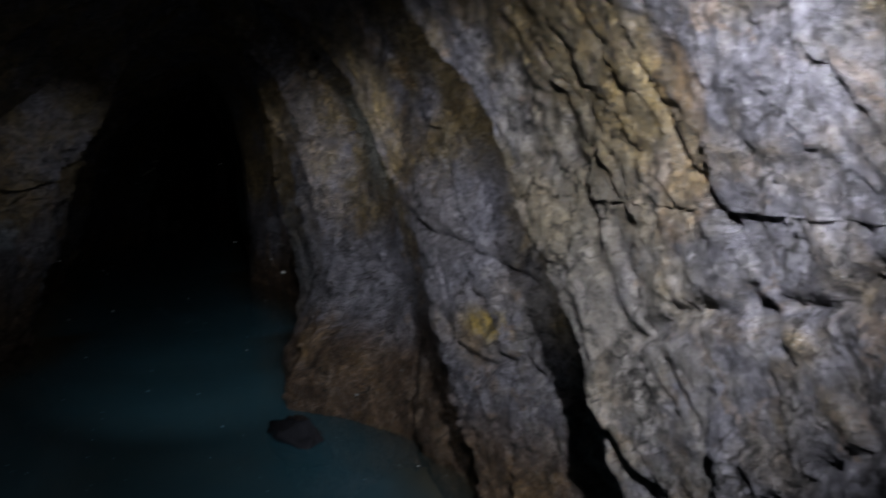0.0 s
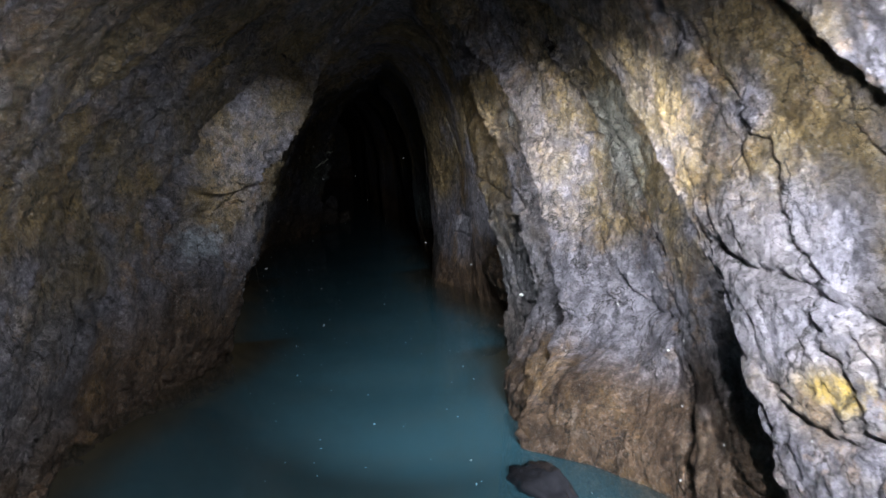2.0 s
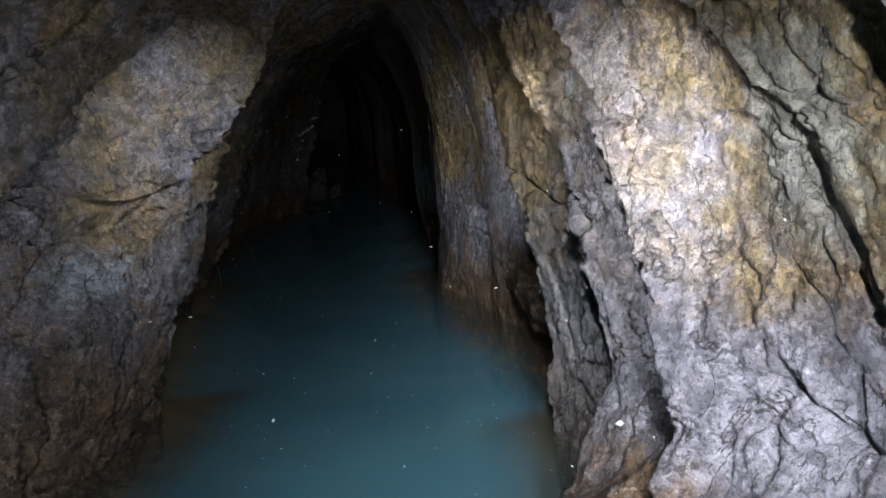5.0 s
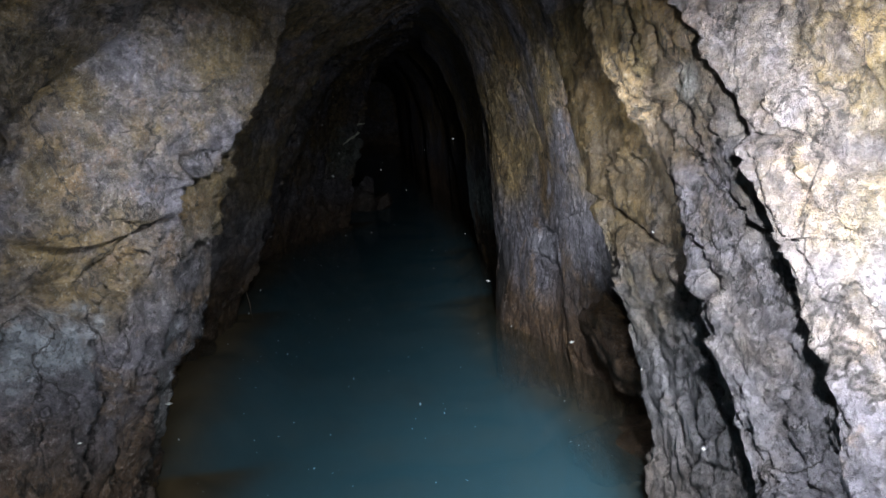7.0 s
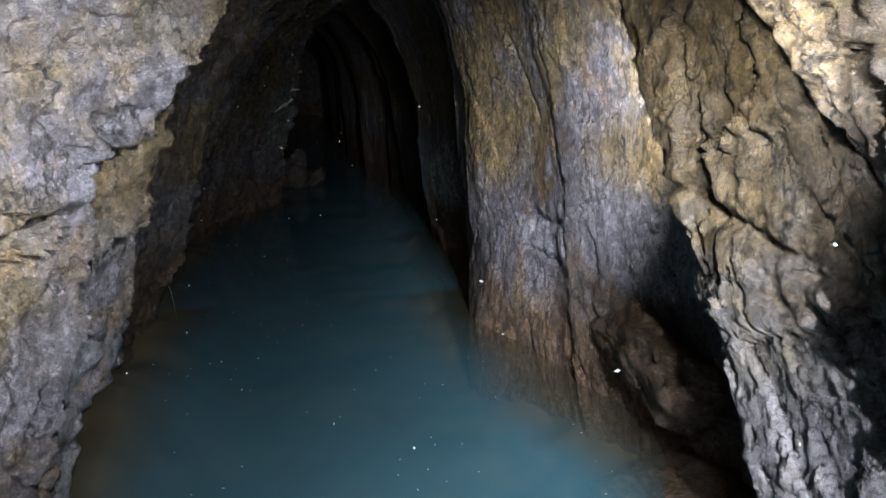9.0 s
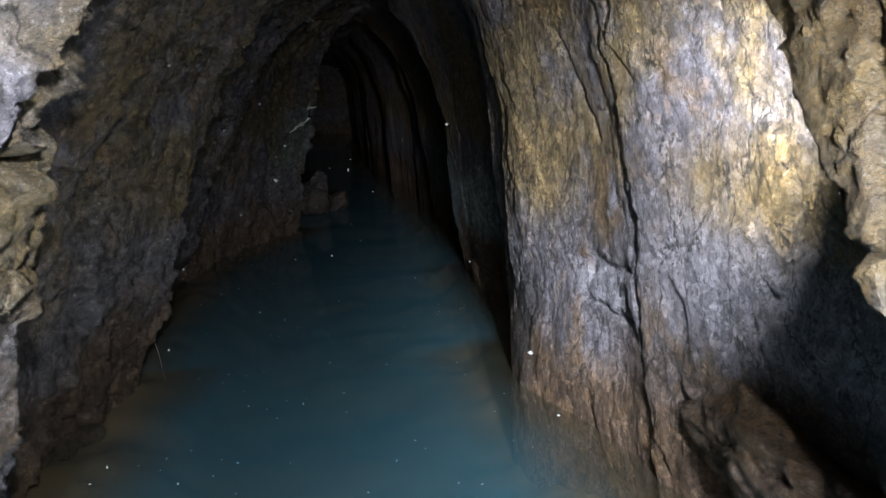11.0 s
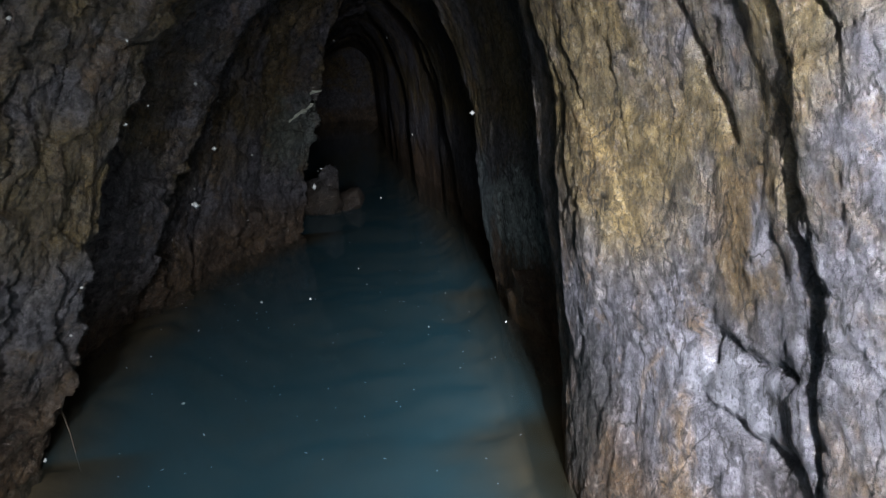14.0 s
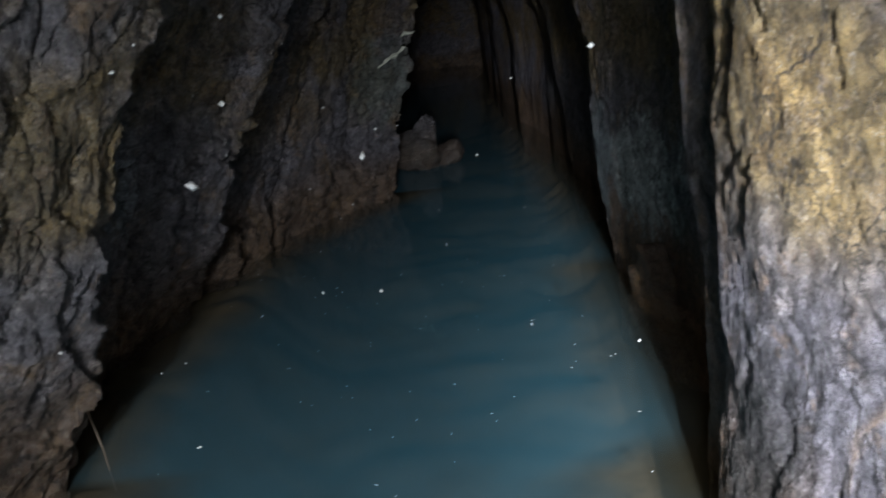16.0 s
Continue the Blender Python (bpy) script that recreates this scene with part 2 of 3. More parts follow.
WATER, SILT = water_material(), silt_material()
FLECK = plain("pale_fleck", (0.32, 0.32, 0.31), (0.5, 0.5, 0.49), 40, 0.6)
QUARTZ = plain("quartz", (0.45, 0.46, 0.38), (0.66, 0.66, 0.55), 30, 0.4)
TWIG = plain("wet_wood", (0.05, 0.035, 0.025), (0.12, 0.085, 0.055), 50, 0.5)


# ---------------------------------------------------------------- noise on arrays
def lattice(ix, iy, iz, seed):
    h = (ix.astype(np.int64) * 374761393 + iy.astype(np.int64) * 668265263 + iz.astype(np.int64) * 2147483647 + seed * 974634521) & 0xFFFFFFFF
    h = ((h ^ (h >> 13)) * 1274126177) & 0xFFFFFFFF
    h = ((h ^ (h >> 16)) * 2246822519) & 0xFFFFFFFF
    return ((h ^ (h >> 15)) & 0xFFFFFF) / float(0xFFFFFF)


def value_noise(p, seed=0):
    i = np.floor(p)
    f = p - i
    f = f * f * f * (f * (f * 6 - 15) + 10)
    total = 0.0
    for dx in (0, 1):
        for dy in (0, 1):
            for dz in (0, 1):
                w = (f[..., 0] if dx else 1 - f[..., 0]) * (f[..., 1] if dy else 1 - f[..., 1]) * (f[..., 2] if dz else 1 - f[..., 2])
                total = total + w * lattice(i[..., 0] + dx, i[..., 1] + dy, i[..., 2] + dz, seed)
    return total * 2 - 1


def fractal(p, octaves, seed=0, gain=0.5):
    total, size = 0.0, 1.0
    for o in range(octaves):
        total = total + size * value_noise(p * 2.03 ** o, seed + 17 * o)
        size *= gain
    return total


def blocks(p, seed=0):
    """Angular blocks: each cell has its own height and tilt. Also the distance to the joint between two cells."""
    i = np.floor(p)
    near, second = np.full(p.shape[:-1], 9.0), np.full(p.shape[:-1], 9.0)
    height = np.zeros(p.shape[:-1])
    for dx in (-1, 0, 1):
        for dy in (-1, 0, 1):
            for dz in (-1, 0, 1):
                c = [i[..., 0] + dx, i[..., 1] + dy, i[..., 2] + dz]
                q = np.stack([c[k] + 0.1 + 0.8 * lattice(*c, seed + k) for k in range(3)], -1)
                r = p - q
                d = np.sqrt((r * r).sum(-1))
                tilt = (lattice(*c, seed + 5) - 0.5) * r[..., 1] + (lattice(*c, seed + 6) - 0.5) * r[..., 2]
                h = lattice(*c, seed + 7) - 0.5 + 1.1 * tilt
                closer = d < near
                second = np.where(closer, near, np.minimum(second, d))
                height = np.where(closer, h, height)
                near = np.where(closer, d, near)
    return height, second - near


def smooth(v, lo, hi):
    u = np.clip((v - lo) / (hi - lo), 0, 1)
    return u * u * (3 - 2 * u)


# ---------------------------------------------------------------- the shape of the adit
# y runs along the adit, the water stands at z = 0. Each half-profile runs from the foot at the water over a point one metre up to the crown.
FOOT = {
    "left": [(-3, -1.40), (1, -1.47), (2.8, -1.58), (3.35, -1.54), (3.6, -1.48), (4.0, -1.32), (4.4, -1.10), (4.849, -0.93), (4.851, -0.95), (5.199, -0.86), (5.201, -1.10), (6.2, -1.08), (7.0, -1.00),
             (7.399, -0.90), (7.401, -1.10), (8.1, -1.08), (8.799, -0.92), (8.801, -1.00), (9.6, -0.78), (10.3, -0.42), (10.749, -0.12), (10.751, -0.75), (17, -0.5), (25, -0.1)],
    "right": [(-3, 0.82), (0, 0.74), (0.5, 0.79), (0.7, 0.77), (1.7, 0.82), (1.85, 0.80), (2.9, 0.85), (3.15, 0.77), (3.3, 0.70), (4.5, 0.74), (4.65, 0.95),
              (5.3, 0.93), (5.9, 0.81), (6.08, 0.83), (6.3, 0.81), (6.75, 0.74), (7.2, 0.76), (7.4, 0.97), (8.2, 0.99), (8.8, 1.01), (8.95, 1.15), (10.5, 1.15), (17, 1.2), (25, 1.6)],
}
WAIST = {
    "left": [(-3, -1.25), (1, -1.32), (2.4, -1.38), (3.349, -1.18), (3.351, -1.27), (4.0, -0.98), (4.849, -0.62), (4.851, -0.68), (5.199, -0.57), (5.201, -1.00), (6.199, -0.80), (6.201, -0.86), (7.399, -0.48),
             (7.401, -0.85), (8.1, -0.72), (8.799, -0.43), (8.801, -0.70), (9.6, -0.45), (10.3, -0.2), (10.749, 0.11), (10.751, -0.40), (12, -0.35), (17, -0.2), (25, 0.0)],
    "right": [(y, x - 0.025 - 0.05 * (4.6 < y < 5.5)) for y, x in FOOT["right"]],
}
CROWN_X = [(-3, 0.0), (3, 0.08), (5, 0.22), (7, 0.36), (9, 0.5), (11, 0.65), (17, 0.75), (25, 1.0)]
CROWN_Z = [(-3, 2.0), (3, 2.0), (5.2, 2.0), (6.2, 1.86), (7.4, 1.74), (9, 1.78), (11, 1.8), (17, 1.7), (25, 1.6)]
POWER = {"left": (2.4, 2.0), "right": (4.0, 2.5)}
SPLIT = {"left": 0.80, "right": 0.60}
# rock layers: where the layer's far edge stands at the water, how much it leans ahead per metre of height, how far it juts out
LAYERS_LEFT = [(-2.6, 0.9, 0.0), (0.5, 0.9, 0.04), (1.5, 1.0, 0.05), (2.4, 0.9, 0.05), (3.35, 0.85, 0.10), (4.85, 0.05, 0.03), (5.2, 0.0, 0.02), (6.2, 0.3, 0.05), (7.4, 0.0, 0.03), (8.1, 0.2, 0.03),
               (8.8, 0.0, 0.02), (9.6, 0.2, 0.03), (10.75, 0.0, 0.0), (12.2, 0.2, 0.06), (14.0, 0.2, 0.06), (16.5, 0.2, 0.06), (19.0, 0.2, 0.06), (24.0, 0.0, 0.0)]
LAYERS_RIGHT = [(-2.6, 0.7, 0.0), (0.76, 0.72, 0.20), (1.8, 0.8, 0.18), (2.35, 0.8, 0.05), (3.2, 0.65, 0.15), (3.7, 0.62, 0.10), (4.6, 0.38, 0.10), (5.93, 0.16, 0.012),
                (7.0, 0.05, 0.05), (7.3, 0.10, 0.03), (8.85, 0.4, 0.12), (9.7, 0.15, 0.04), (10.9, 0.55, 0.09), (12.0, 0.1, 0.03), (13.7, 0.5, 0.08), (16.0, 0.2, 0.06), (19.0, 0.2, 0.06), (24.0, 0.0, 0.0)]
LAYERS = {"left": LAYERS_LEFT, "right": LAYERS_RIGHT}
DEEP = 0.5
# open cracks across the layers: from y, z to y, z, depth
CRACKS_LEFT = [
    (4.60, 0.85, 4.20, 0.55, 0.03), (8.00, 0.75, 8.50, 0.80, 0.04), (3.30, 0.30, 3.85, 0.72, 0.09), (3.85, 0.72, 4.40, 0.96, 0.09), (4.40, 0.96, 4.65, 1.45, 0.09),
    (2.40, 0.64, 2.80, 1.11, 0.08), (2.80, 1.11, 3.60, 1.60, 0.08), (4.35, 0.70, 4.60, 0.80, 0.09), (4.60, 0.80, 4.90, 1.00, 0.09), (4.90, 1.00, 5.40, 1.30, 0.09),
    (3.00, 0.20, 3.75, 1.20, 0.06), (2.65, 0.10, 3.50, 1.25, 0.05), (3.42, 0.10, 4.22, 1.10, 0.05), (4.55, 0.10, 4.72, 0.85, 0.04), (3.9, 1.1, 4.3, 1.6, 0.05),
    (5.10, 0.55, 4.75, 0.20, 0.02), (3.60, 0.9, 3.00, 0.35, 0.03),
]
CRACKS_RIGHT = [
    (6.08, 0.57, 6.46, 0.55, 0.02), (6.06, 0.41, 6.46, 0.41, 0.02), (6.36, 0.50, 6.38, 0.62, 0.02), (6.50, 1.30, 6.30, 0.92, 0.03), (4.95, 0.95, 4.30, 0.75, 0.03),
    (4.70, 1.15, 4.40, 0.85, 0.03), (4.45, 0.75, 4.00, 0.35, 0.03), (4.75, 0.60, 4.50, 0.20, 0.03), (3.40, 0.62, 2.75, 0.45, 0.03), (3.10, 0.85, 2.70, 0.30, 0.025),
    (1.60, 0.72, 2.30, 0.88, 0.035), (1.40, 0.45, 2.00, 0.52, 0.03), (0.30, 0.98, 0.95, 0.72, 0.03),
]
CRACKS = {"left": CRACKS_LEFT, "right": CRACKS_RIGHT}


def curve(table, y):
    return np.interp(y, [p[0] for p in table], [p[1] for p in table])


def rise(side, a):
    """Height as a share of the crown's, and what is left of the half-width, at the angle a (0 waterline, pi/2 crown)."""
    p, r = POWER[side]
    up = np.clip(a, 0, math.pi / 2)
    return np.sin(up) ** (2 / p), np.maximum(np.cos(up), 0) ** (2 / r)


def bare(side, y, foot_y, a):
    """The even surface, before the relief."""
    u, _ = rise(side, a)
    cx, cz = curve(CROWN_X, y), curve(CROWN_Z, y)
    fx, wx = curve(FOOT[side], foot_y), curve(WAIST[side], foot_y)
    z = cz * u
    s = np.clip((z - 1) / (cz - 1), 0, 1)
    bow, power = (0.35, 2.0) if side == "left" else (0.2, 2.5)
    over = bow * s + (1 - bow) * (1 - np.sqrt(np.maximum(1 - s ** power, 0)))
    x = np.where(z < 1, fx + (wx - fx) * z, wx + (cx - wx) * over)
    return np.stack([x, y, z + np.minimum(a, 0)], -1)


def edge_at(side, i, z):
    """Where the far edge of layer i stands at the height z: leaning, ragged."""
    y0, lean, _ = LAYERS[side][i]
    if i in (0, len(LAYERS[side]) - 1):
        return y0 + lean * 0 * z
    seed = i + (50 if side == "right" else 0)
    p = np.stack([z * 2.2, np.zeros_like(z) + 3.7 * seed, np.zeros_like(z)], -1)
    return y0 + lean * z * (0.8 + 0.14 * z) + 0.055 * fractal(p, 2, seed) + 0.022 * fractal(p * 5.5, 3, seed + 9)


def surface(side, i, t, a):
    """Points of layer i: t runs from its near edge (0) to its far edge (1), a up the profile. Past 1 the edge turns back into the rock."""
    tt = np.clip(t, -1, 1)
    u, _ = rise(side, a)
    z0 = 1.9 * u + np.minimum(a, 0)
    e0, e1 = edge_at(side, i - 1, z0), edge_at(side, i, z0)
    y = e0 + tt * (e1 - e0)
    f0, f1 = LAYERS[side][i - 1][0], LAYERS[side][i][0]
    foot_y = np.clip(f0 + tt * (f1 - f0), f0 + 0.002, f1 - 0.002)
    p = bare(side, y, foot_y, a)
    step = 0.004
    da = bare(side, y, foot_y, a + step) - bare(side, y, foot_y, a - step)
    sign = -1.0 if side == "left" else 1.0
    n = np.stack([-da[..., 2] * sign, np.zeros_like(y), da[..., 0] * sign], -1)
    n /= np.maximum(np.linalg.norm(n, axis=-1, keepdims=True), 1e-6)
    fade = 1 - smooth(a, 1.15, 1.5)
    jut = LAYERS[side][i][2]
    run = tt * (f1 - f0)
    d = jut * (smooth(tt, 0.2, 1.0) - 0.3 * smooth(run, f1 - f0 - 0.05, f1 - f0)) * fade
    before = LAYERS[side][i - 1][2]
    open_to = 0.04 + 0.7 * before
    d = d - (0.025 + 0.5 * before) * (1 - smooth(run, 0.0, open_to)) * (0.3 + 0.7 * fade)
    d = d - (0.03 + 0.65 * before) * np.exp(-(((run - 0.6 * open_to) / 0.032) ** 2)) * fade * (0.6 + 0.7 * value_noise(p * 2.5, 61))
    seed = i * 3 + (100 if side == "right" else 0)
    lean = LAYERS[side][i][1]
    w = np.stack([p[..., 0], p[..., 1] - lean * p[..., 2] * 0.9, p[..., 2]], -1)
    warp = 0.12 * fractal(p * 3.0, 3, 5)[..., None]
    d = d + 0.03 * fractal(p * 1.3, 2, 3)
    harsh = 0.8 if side == "left" else 0.12 + 0.7 * np.exp(-((p[..., 1] - 4.0) / 1.0) ** 2) + 0.3 * (p[..., 1] < 2.5)
    # angular blocks of three sizes
    h, joint = blocks(w * (2.0, 3.0, 1.7) + warp, seed)
    d = d + harsh * (0.060 * h - 0.020 * (1 - smooth(joint, 0.0, 0.04))) * (0.5 + 0.5 * fade)
    h, joint = blocks(w * (5.0, 8.0, 5.0) + warp * 2, seed + 40)
    d = d + harsh * (0.030 * h - 0.012 * (1 - smooth(joint, 0.0, 0.06)))
    h, joint = blocks(p * (14.0, 22.0, 15.0) + warp * 4, seed + 80)
    d = d + (0.002 + 0.015 * harsh) * h
    h, joint = blocks(p * (30.0, 46.0, 34.0) + warp * 9, seed + 120)
    d = d + (0.001 + 0.008 * harsh) * h
    d = d + 0.0025 * fractal(p * 24.0, 3, 31)
    # thin leaves of rock that overlap like shingles, broken off along ragged lines
    zero = np.zeros_like(d)
    for spacing, depth, wild, key in ((3.0, 0.085 if side == "left" else 0.006 + 0.065 * harsh, 0.55, 71), (9.0, 0.026 if side == "left" else 0.002 + 0.028 * harsh, 0.7, 74)):
        count_up = w[..., 1] * spacing + wild * fractal(p * (1.2, 1.2, 2.0) * (spacing / 3) ** 0.5, 4, key)
        leaf = count_up - np.floor(count_up)
        size = lattice(np.floor(count_up), zero, zero, seed + key) * smooth(value_noise(p * (1.0, 1.5, 2.3) * (spacing / 3), key + 1), -0.4, 0.25)
        d = d + depth * size * (leaf ** 1.5 - 0.9 * np.exp(-((leaf / 0.07) ** 2))) * (0.6 + 0.4 * fade)
    if side == "left":
        # the block that overhangs the slab below it
        d = d + 0.07 * smooth(p[..., 2] + 0.05 * fractal(p * 5, 3, 15), 0.95, 1.0) * np.exp(-((p[..., 1] - 4.6) / 0.45) ** 2) * fade
    if side == "right":
        d = d + 0.36 * np.exp(-((p[..., 1] - 3.2) / 0.75) ** 2) * (1 - smooth(p[..., 2] + 0.08 * fractal(p * 4, 2, 8), 0.05, 0.55))
        d = d + 0.05 * np.exp(-((p[..., 1] - 6.65) / 0.6) ** 2) * (1 - smooth(p[..., 2] + 0.06 * fractal(p * 5, 2, 8), 0.05, 0.42))
    wave = 0.03 * fractal(p * 6.0, 3, 14)
    for y0, z0, y1, z1, depth in CRACKS[side]:
        along, up = y1 - y0, z1 - z0
        s = np.clip(((p[..., 1] - y0) * along + (p[..., 2] - z0) * up) / (along ** 2 + up ** 2), 0, 1)
        far = np.hypot(p[..., 1] - y0 - s * along, p[..., 2] - z0 - s * up + wave)
        d = d - depth * np.exp(-((far / (0.010 + 0.22 * depth)) ** 2)) * smooth(np.minimum(s, 1 - s), -0.05, 0.1)
    back = np.maximum(t - 1, 0)
    d = d - back
    q = p + n * d[..., None]
    q[..., 1] -= 0.12 * back
    return q


def angles(side, lo, hi, step):
    """Angles from lo to hi, at even steps along the profile."""
    a = np.linspace(lo, hi, 400)
    u, f = rise(side, a)
    x, z = 1.1 * f, 1.9 * u + np.minimum(a, 0)
    run = np.concatenate([[0], np.cumsum(np.hypot(np.diff(x), np.diff(z)))])
    return np.interp(np.linspace(0, run[-1], max(4, int(run[-1] / step) + 1)), run, a)


def sheet(side, i, lo, hi, step):
    """Vertices and faces of one layer between two angles."""
    length = LAYERS[side][i][0] - LAYERS[side][i - 1][0]
    near = [] if i == 1 else [-0.08 / length]
    back = [] if i == len(LAYERS[side]) - 1 else [1.012, 1.04, 1.09, 1.17, 1.3, 1.5]
    ts = np.concatenate([near, np.linspace(0, 1, max(6, int(length / step))), back])
    t, a = np.meshgrid(ts, angles(side, lo, hi, step), indexing="ij")
    v = surface(side, i, t, a)
    rows, cols = t.shape
    k = np.arange(rows * cols).reshape(rows, cols)
    quads = np.stack([k[:-1, :-1], k[1:, :-1], k[1:, 1:], k[:-1, 1:]], -1).reshape(-1, 4)
    if side == "right":
        quads = quads[:, ::-1]
    return v.reshape(-1, 3), quads


def solid(name, verts, faces, material, flat=False):
    """A mesh object from arrays of vertices and quads or triangles."""
    me = bpy.data.meshes.new(name)
    me.from_pydata(verts.tolist(), [], faces.tolist())
    me.materials.append(material)
    me.polygons.foreach_set("use_smooth", np.full(len(faces), not flat))
    me.update()
    return new(name, me)


def under(ob, parent, label=""):
    ob.parent = parent
    return tagged(ob, label)


# ---------------------------------------------------------------- rock walls, roof, ends, bed, water
STEP, FAR_STEP = 0.0095, 0.03
roof_v, roof_f, count = [], [], 0
for side, rock, label in (("left", rock_left, "wet brown layered rock wall sloping in to the roof"), ("right", rock_right, "wet ochre and lilac-grey layered rock wall")):
    wall = tagged(new("wall_" + side), label, "rock wall", kind="structure")
    for i in range(1, len(LAYERS[side])):
        fine = 0.3 < LAYERS[side][i][0] < 10.9
        v, f = sheet(side, i, -DEEP, SPLIT[side], STEP if fine else FAR_STEP)
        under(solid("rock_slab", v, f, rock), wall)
        v, f = sheet(side, i, SPLIT[side], math.pi / 2, 0.014 if fine else 0.04)
        roof_v.append(v), roof_f.append(f + count)
        count += len(v)
roof = tagged(solid("ceiling", np.concatenate(roof_v), np.concatenate(roof_f), rock_roof), "arched rock roof of overlapping ragged layers", "rock ceiling", kind="structure")


def cap(name, y, face):
    x, z = np.meshgrid(np.linspace(-2.2, 2.4, 60), np.linspace(-0.7, 2.4, 50), indexing="ij")
    p = np.stack([x, np.full_like(x, y), z], -1)
    h, _ = blocks(p * 3.0, 77)
    p[..., 1] += face * (0.10 * h + 0.08 * fractal(p * 2, 3, 12))
    k = np.arange(x.size).reshape(x.shape)
    quads = np.stack([k[:-1, :-1], k[1:, :-1], k[1:, 1:], k[:-1, 1:]], -1).reshape(-1, 4)
    tagged(solid(name, p.reshape(-1, 3), quads, rock_roof), "rough rock face closing the adit", "rock wall", kind="structure")


cap("wall_behind", -2.35, 1)
cap("wall_end", 23.8, -1)


def level(name, z, step, material, bumpy):
    x, y = np.meshgrid(np.arange(-2.1, 2.3, step), np.arange(-2.7, 24.2, step), indexing="ij")
    p = np.stack([x, y, np.full_like(x, z)], -1)
    if bumpy:
        mid = curve(CROWN_X, y) - 0.25
        p[..., 2] += 0.05 * fractal(p * 2.0, 3, 4) + 0.30 * smooth(np.abs(x - mid), 0.5, 1.0) + 0.02 * blocks(p * 7, 3)[0]
    k = np.arange(x.size).reshape(x.shape)
    quads = np.stack([k[:-1, :-1], k[1:, :-1], k[1:, 1:], k[:-1, 1:]], -1).reshape(-1, 4)
    return solid(name, p.reshape(-1, 3), quads, material)


tagged(level("ground", -0.36, 0.05, SILT, True), "iron-brown silt bed under the water", "mine floor", kind="structure")
pool = level("water", 0.0, 0.06, WATER, False)
xyz = np.zeros(3 * len(pool.data.vertices))
pool.data.vertices.foreach_get("co", xyz)
xs, ys = xyz[0::3], xyz[1::3]
reach = np.minimum(xs - curve(FOOT["left"], ys), curve(FOOT["right"], ys) - xs)
pool.data.attributes.new("shoal", "FLOAT", "POINT").data.foreach_set("value", 1 - smooth(reach, 0.03, 0.50))
tagged(pool, "still murky blue-green water flooding the adit", "water", kind="structure")


# ---------------------------------------------------------------- loose stones and small things
def stone(name, centre, size, seed, material, label, turn=0.0, detail=5):
    """A broken stone with flat faces and worn edges."""
    bm = bmesh.new()
    bmesh.ops.create_icosphere(bm, subdivisions=detail, radius=1.0)
    p = np.array([v.co[:] for v in bm.verts])
    rng = np.random.RandomState(seed)
    cuts = rng.normal(size=(9, 3))
    cuts /= np.linalg.norm(cuts, axis=1, keepdims=True)
    reach = rng.uniform(0.45, 0.72, 9)
    scale = np.ones(len(p))
    for c, r in zip(cuts, reach):
        along = p @ c
        scale = np.minimum(scale, np.where(along > 0.05, r / np.maximum(along, 0.05), 9))
    p = p * scale[:, None]
    p = p * (1 + 0.10 * fractal(p * 2.2 + seed, 4, seed) + 0.12 * blocks(p * 3 + seed, seed)[0] + 0.05 * blocks(p * 8 + seed, seed)[0])[:, None]
    for v, q in zip(bm.verts, p):
        v.co = q
    for f in bm.faces:
        f.smooth = True
    bmesh.ops.scale(bm, vec=size, verts=bm.verts)
    me = bpy.data.meshes.new(name)
    bm.to_mesh(me)
    bm.free()
    me.materials.append(material)
    ob = new(name, me)
    ob.matrix_world = pose(*centre, 0, 0, turn)
    return tagged(ob, label, "rock")


stone("boulder", (0.95, 5.42, 0.24), (0.30, 0.36, 0.20), 4, rock_mud, "angular brown boulder wedged against the rock wall at the water", 20)
stone("ledge_stone", (0.90, 5.15, -0.10), (0.28, 0.45, 0.20), 9, rock_mud, "low yellow-brown stone lying half under the water", 10)
stone("boulder", (0.98, 8.22, 0.05), (0.20, 0.24, 0.26), 14, rock_mud, "brown block of rock leaning at the foot of the wall", 35)
stone("dark_stone", (0.29, 2.74, -0.02), (0.11, 0.22, 0.12), 27, BLACK_WET, "dark wet stone standing out of the water", 15, 4)
stone("fallen_stone", (0.02, 11.6, 0.08), (0.22, 0.18, 0.2), 31, rock_dimmed, "brown fallen stone at the water's edge, coloured dim", 15, 4)
stone("fallen_stone", (0.30, 11.7, 0.05), (0.16, 0.16, 0.13), 33, rock_dimmed, "fallen stone at the water's edge, coloured dim", 50, 4)
stone("upright_stone", (0.14, 11.62, 0.22), (0.12, 0.08, 0.26), 37, rock_dimmed, "pointed grey splinter of rock standing among fallen stones", 10, 4)

for n, (x, y, r) in enumerate([(-1.50, 3.05, 0.06), (-1.44, 3.22, 0.04), (-1.38, 3.75, 0.05), (-1.2, 4.2, 0.045)]):
    stone("shore_stone", (x, y, 0.005), (r * 1.3, r, r), 40 + n, rock_mud, "small pale stone lying at the water's edge", 40 * n, 3)

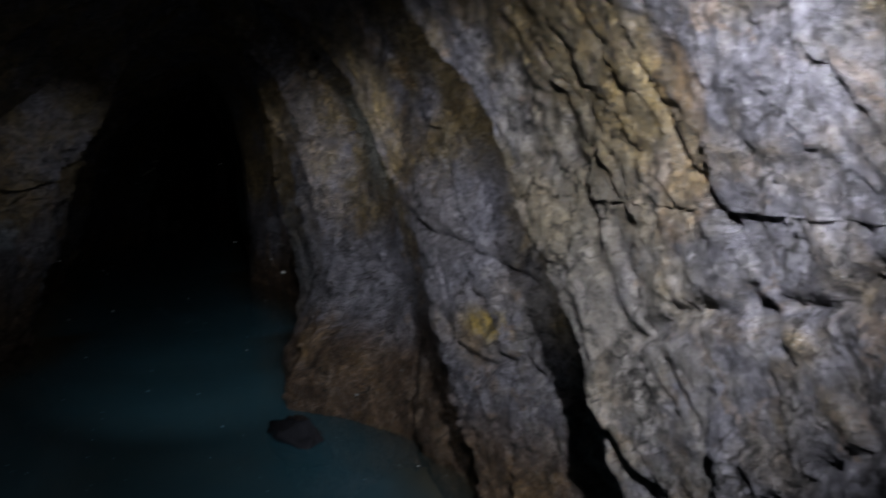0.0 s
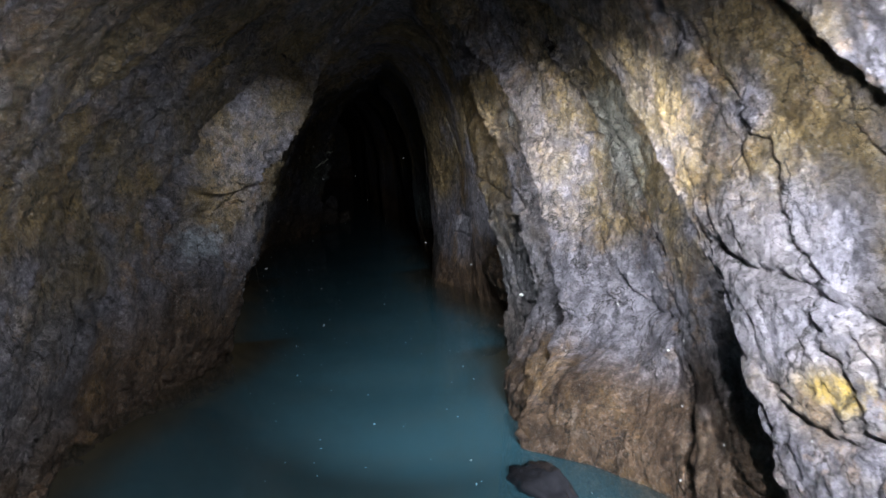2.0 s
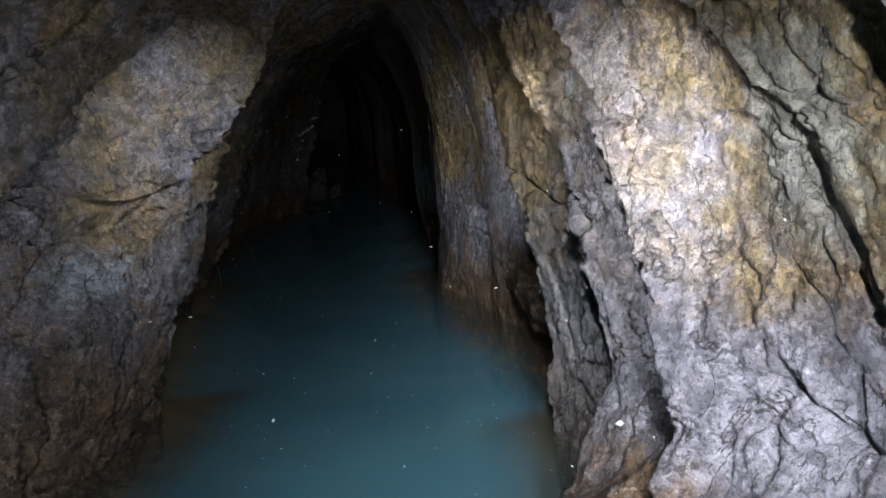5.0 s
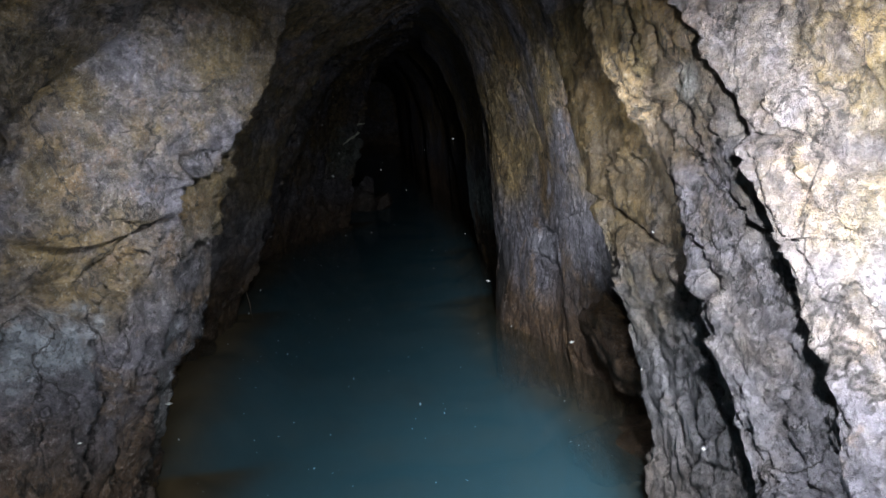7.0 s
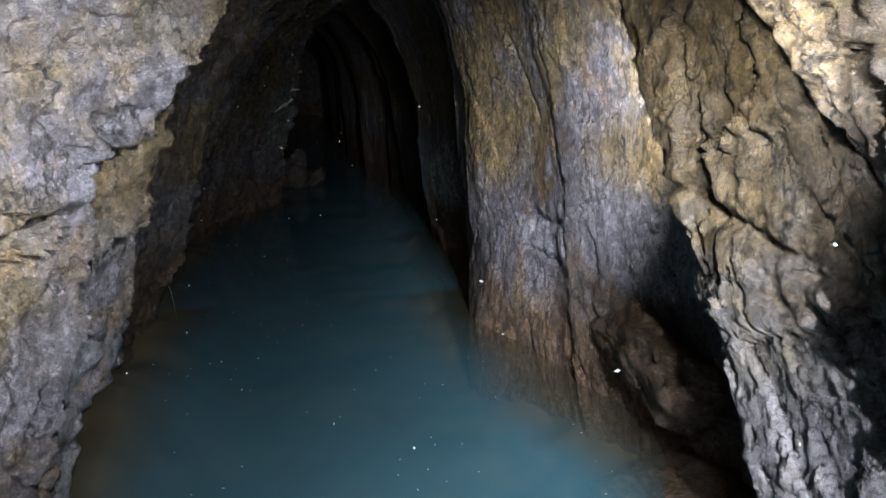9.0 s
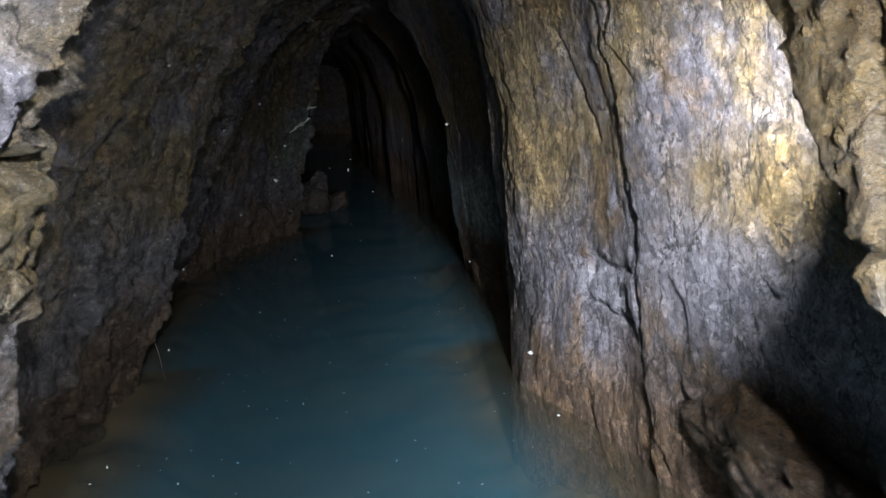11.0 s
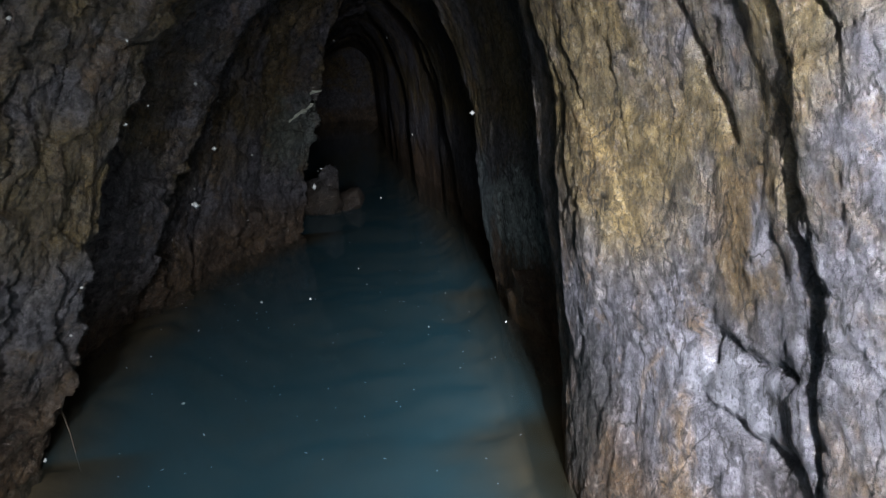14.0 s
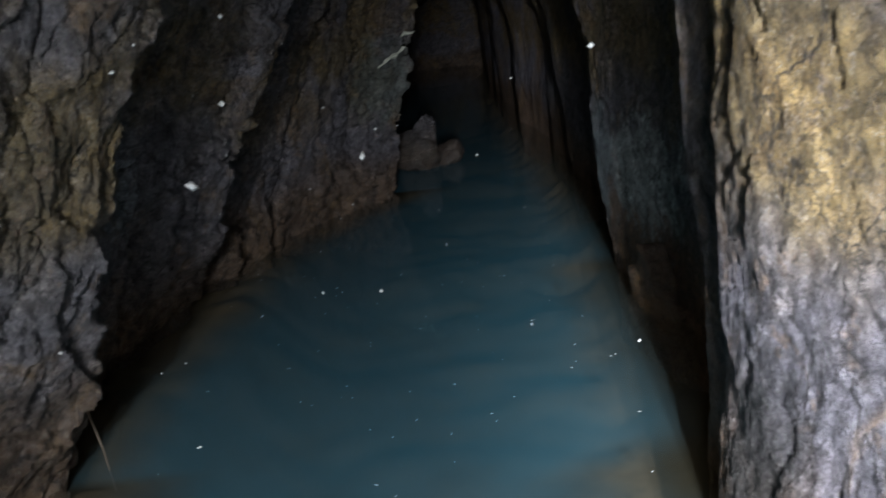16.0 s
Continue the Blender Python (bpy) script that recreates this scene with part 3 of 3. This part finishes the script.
# the pale vein that crosses the jutting rock face
ts = np.linspace(0.76, 1.0, 40)
zs = np.linspace(0.82, 1.0, 40) + 0.015 * np.sin(np.linspace(0, 9, 40))
aa = np.arcsin(np.clip(zs / 1.8, 0, 1) ** 1.2)
half = 0.003 + 0.006 * np.abs(np.sin(np.linspace(0, 13, 40)))
rows = [surface("left", 12, ts, aa + s * half) + (0.012 * (1 - abs(s)), -0.012 * (1 - abs(s)) - 0.004, 0) for s in (-1.0, -0.5, 0.0, 0.5, 1.0)]
v = np.stack(rows, 1).reshape(-1, 3)
k = np.arange(len(v)).reshape(40, 5)
q = np.stack([k[:-1, :-1], k[1:, :-1], k[1:, 1:], k[:-1, 1:]], -1).reshape(-1, 4)
under(solid("quartz_vein", v, q, QUARTZ), bpy.data.objects["wall_left"], "pale quartz vein")


def twig(points, radius, label):
    """A thin crooked stick."""
    data = bpy.data.curves.new("twig", "CURVE")
    data.dimensions, data.bevel_depth, data.bevel_resolution = "3D", radius, 2
    line = data.splines.new("POLY")
    line.points.add(len(points) - 1)
    for n, (pt, p) in enumerate(zip(line.points, points)):
        pt.co, pt.radius = (*p, 1), 1.0 - 0.6 * n / (len(points) - 1)
    data.materials.append(TWIG)
    tagged(new("twig", data), label, "twig")


twig([(-0.82, 7.50, 0.26), (-0.80, 7.49, 0.16), (-0.78, 7.48, 0.07), (-0.765, 7.47, -0.06)], 0.004, "thin dark twig hanging from the rock into the water")


def scatter(name, places, sizes, label, category):
    """Many tiny slivers in one mesh."""
    verts, faces = [], []
    rng = random.Random(5)
    for (x, y, z), (l, w, h) in zip(places, sizes):
        a = rng.uniform(0, math.pi)
        c, s, k = math.cos(a), math.sin(a), len(verts)
        tip = rng.uniform(-0.5, 0.5) * h if h > 0.0015 else 0
        for dx, dy, dz in ((l, 0, tip), (0, w, 0), (-l, 0, -tip), (0, -w, 0), (0, 0, h), (0, 0, -h)):
            verts.append((x + c * dx - s * dy, y + s * dx + c * dy, z + dz))
        for i in range(4):
            faces += [(k + i, k + (i + 1) % 4, k + 4), (k + (i + 1) % 4, k + i, k + 5)]
    return tagged(solid(name, np.array(verts), np.array(faces), FLECK), label, category, kind="stuff")


rng = random.Random(11)
flecks = [(rng.uniform(-0.75, 0.7), rng.uniform(1.2, 9.5), 0.001) for _ in range(260)]
scatter("floating_flecks", flecks, [(rng.uniform(0.002, 0.008), rng.uniform(0.001, 0.003), 0.0012) for _ in flecks], "pale flecks of debris floating on the water", "debris")
motes = []
while len(motes) < 110:
    p = (rng.uniform(-0.7, 0.6), rng.uniform(1.5, 9.0), rng.uniform(0.1, 1.5))
    if min(math.dist(p, e) for _, e, _, _ in PATH) > 0.7:
        motes.append(p)
sizes = [(rng.uniform(0.002, 0.006), rng.uniform(0.0015, 0.003), rng.uniform(0.0018, 0.004)) for _ in motes]
sizes = [tuple(v * (2.2 if n % 5 == 0 else 1.1) for v in size) for n, size in enumerate(sizes)]
scatter("drifting_motes", motes, sizes, "white motes drifting in the damp air", "dust")
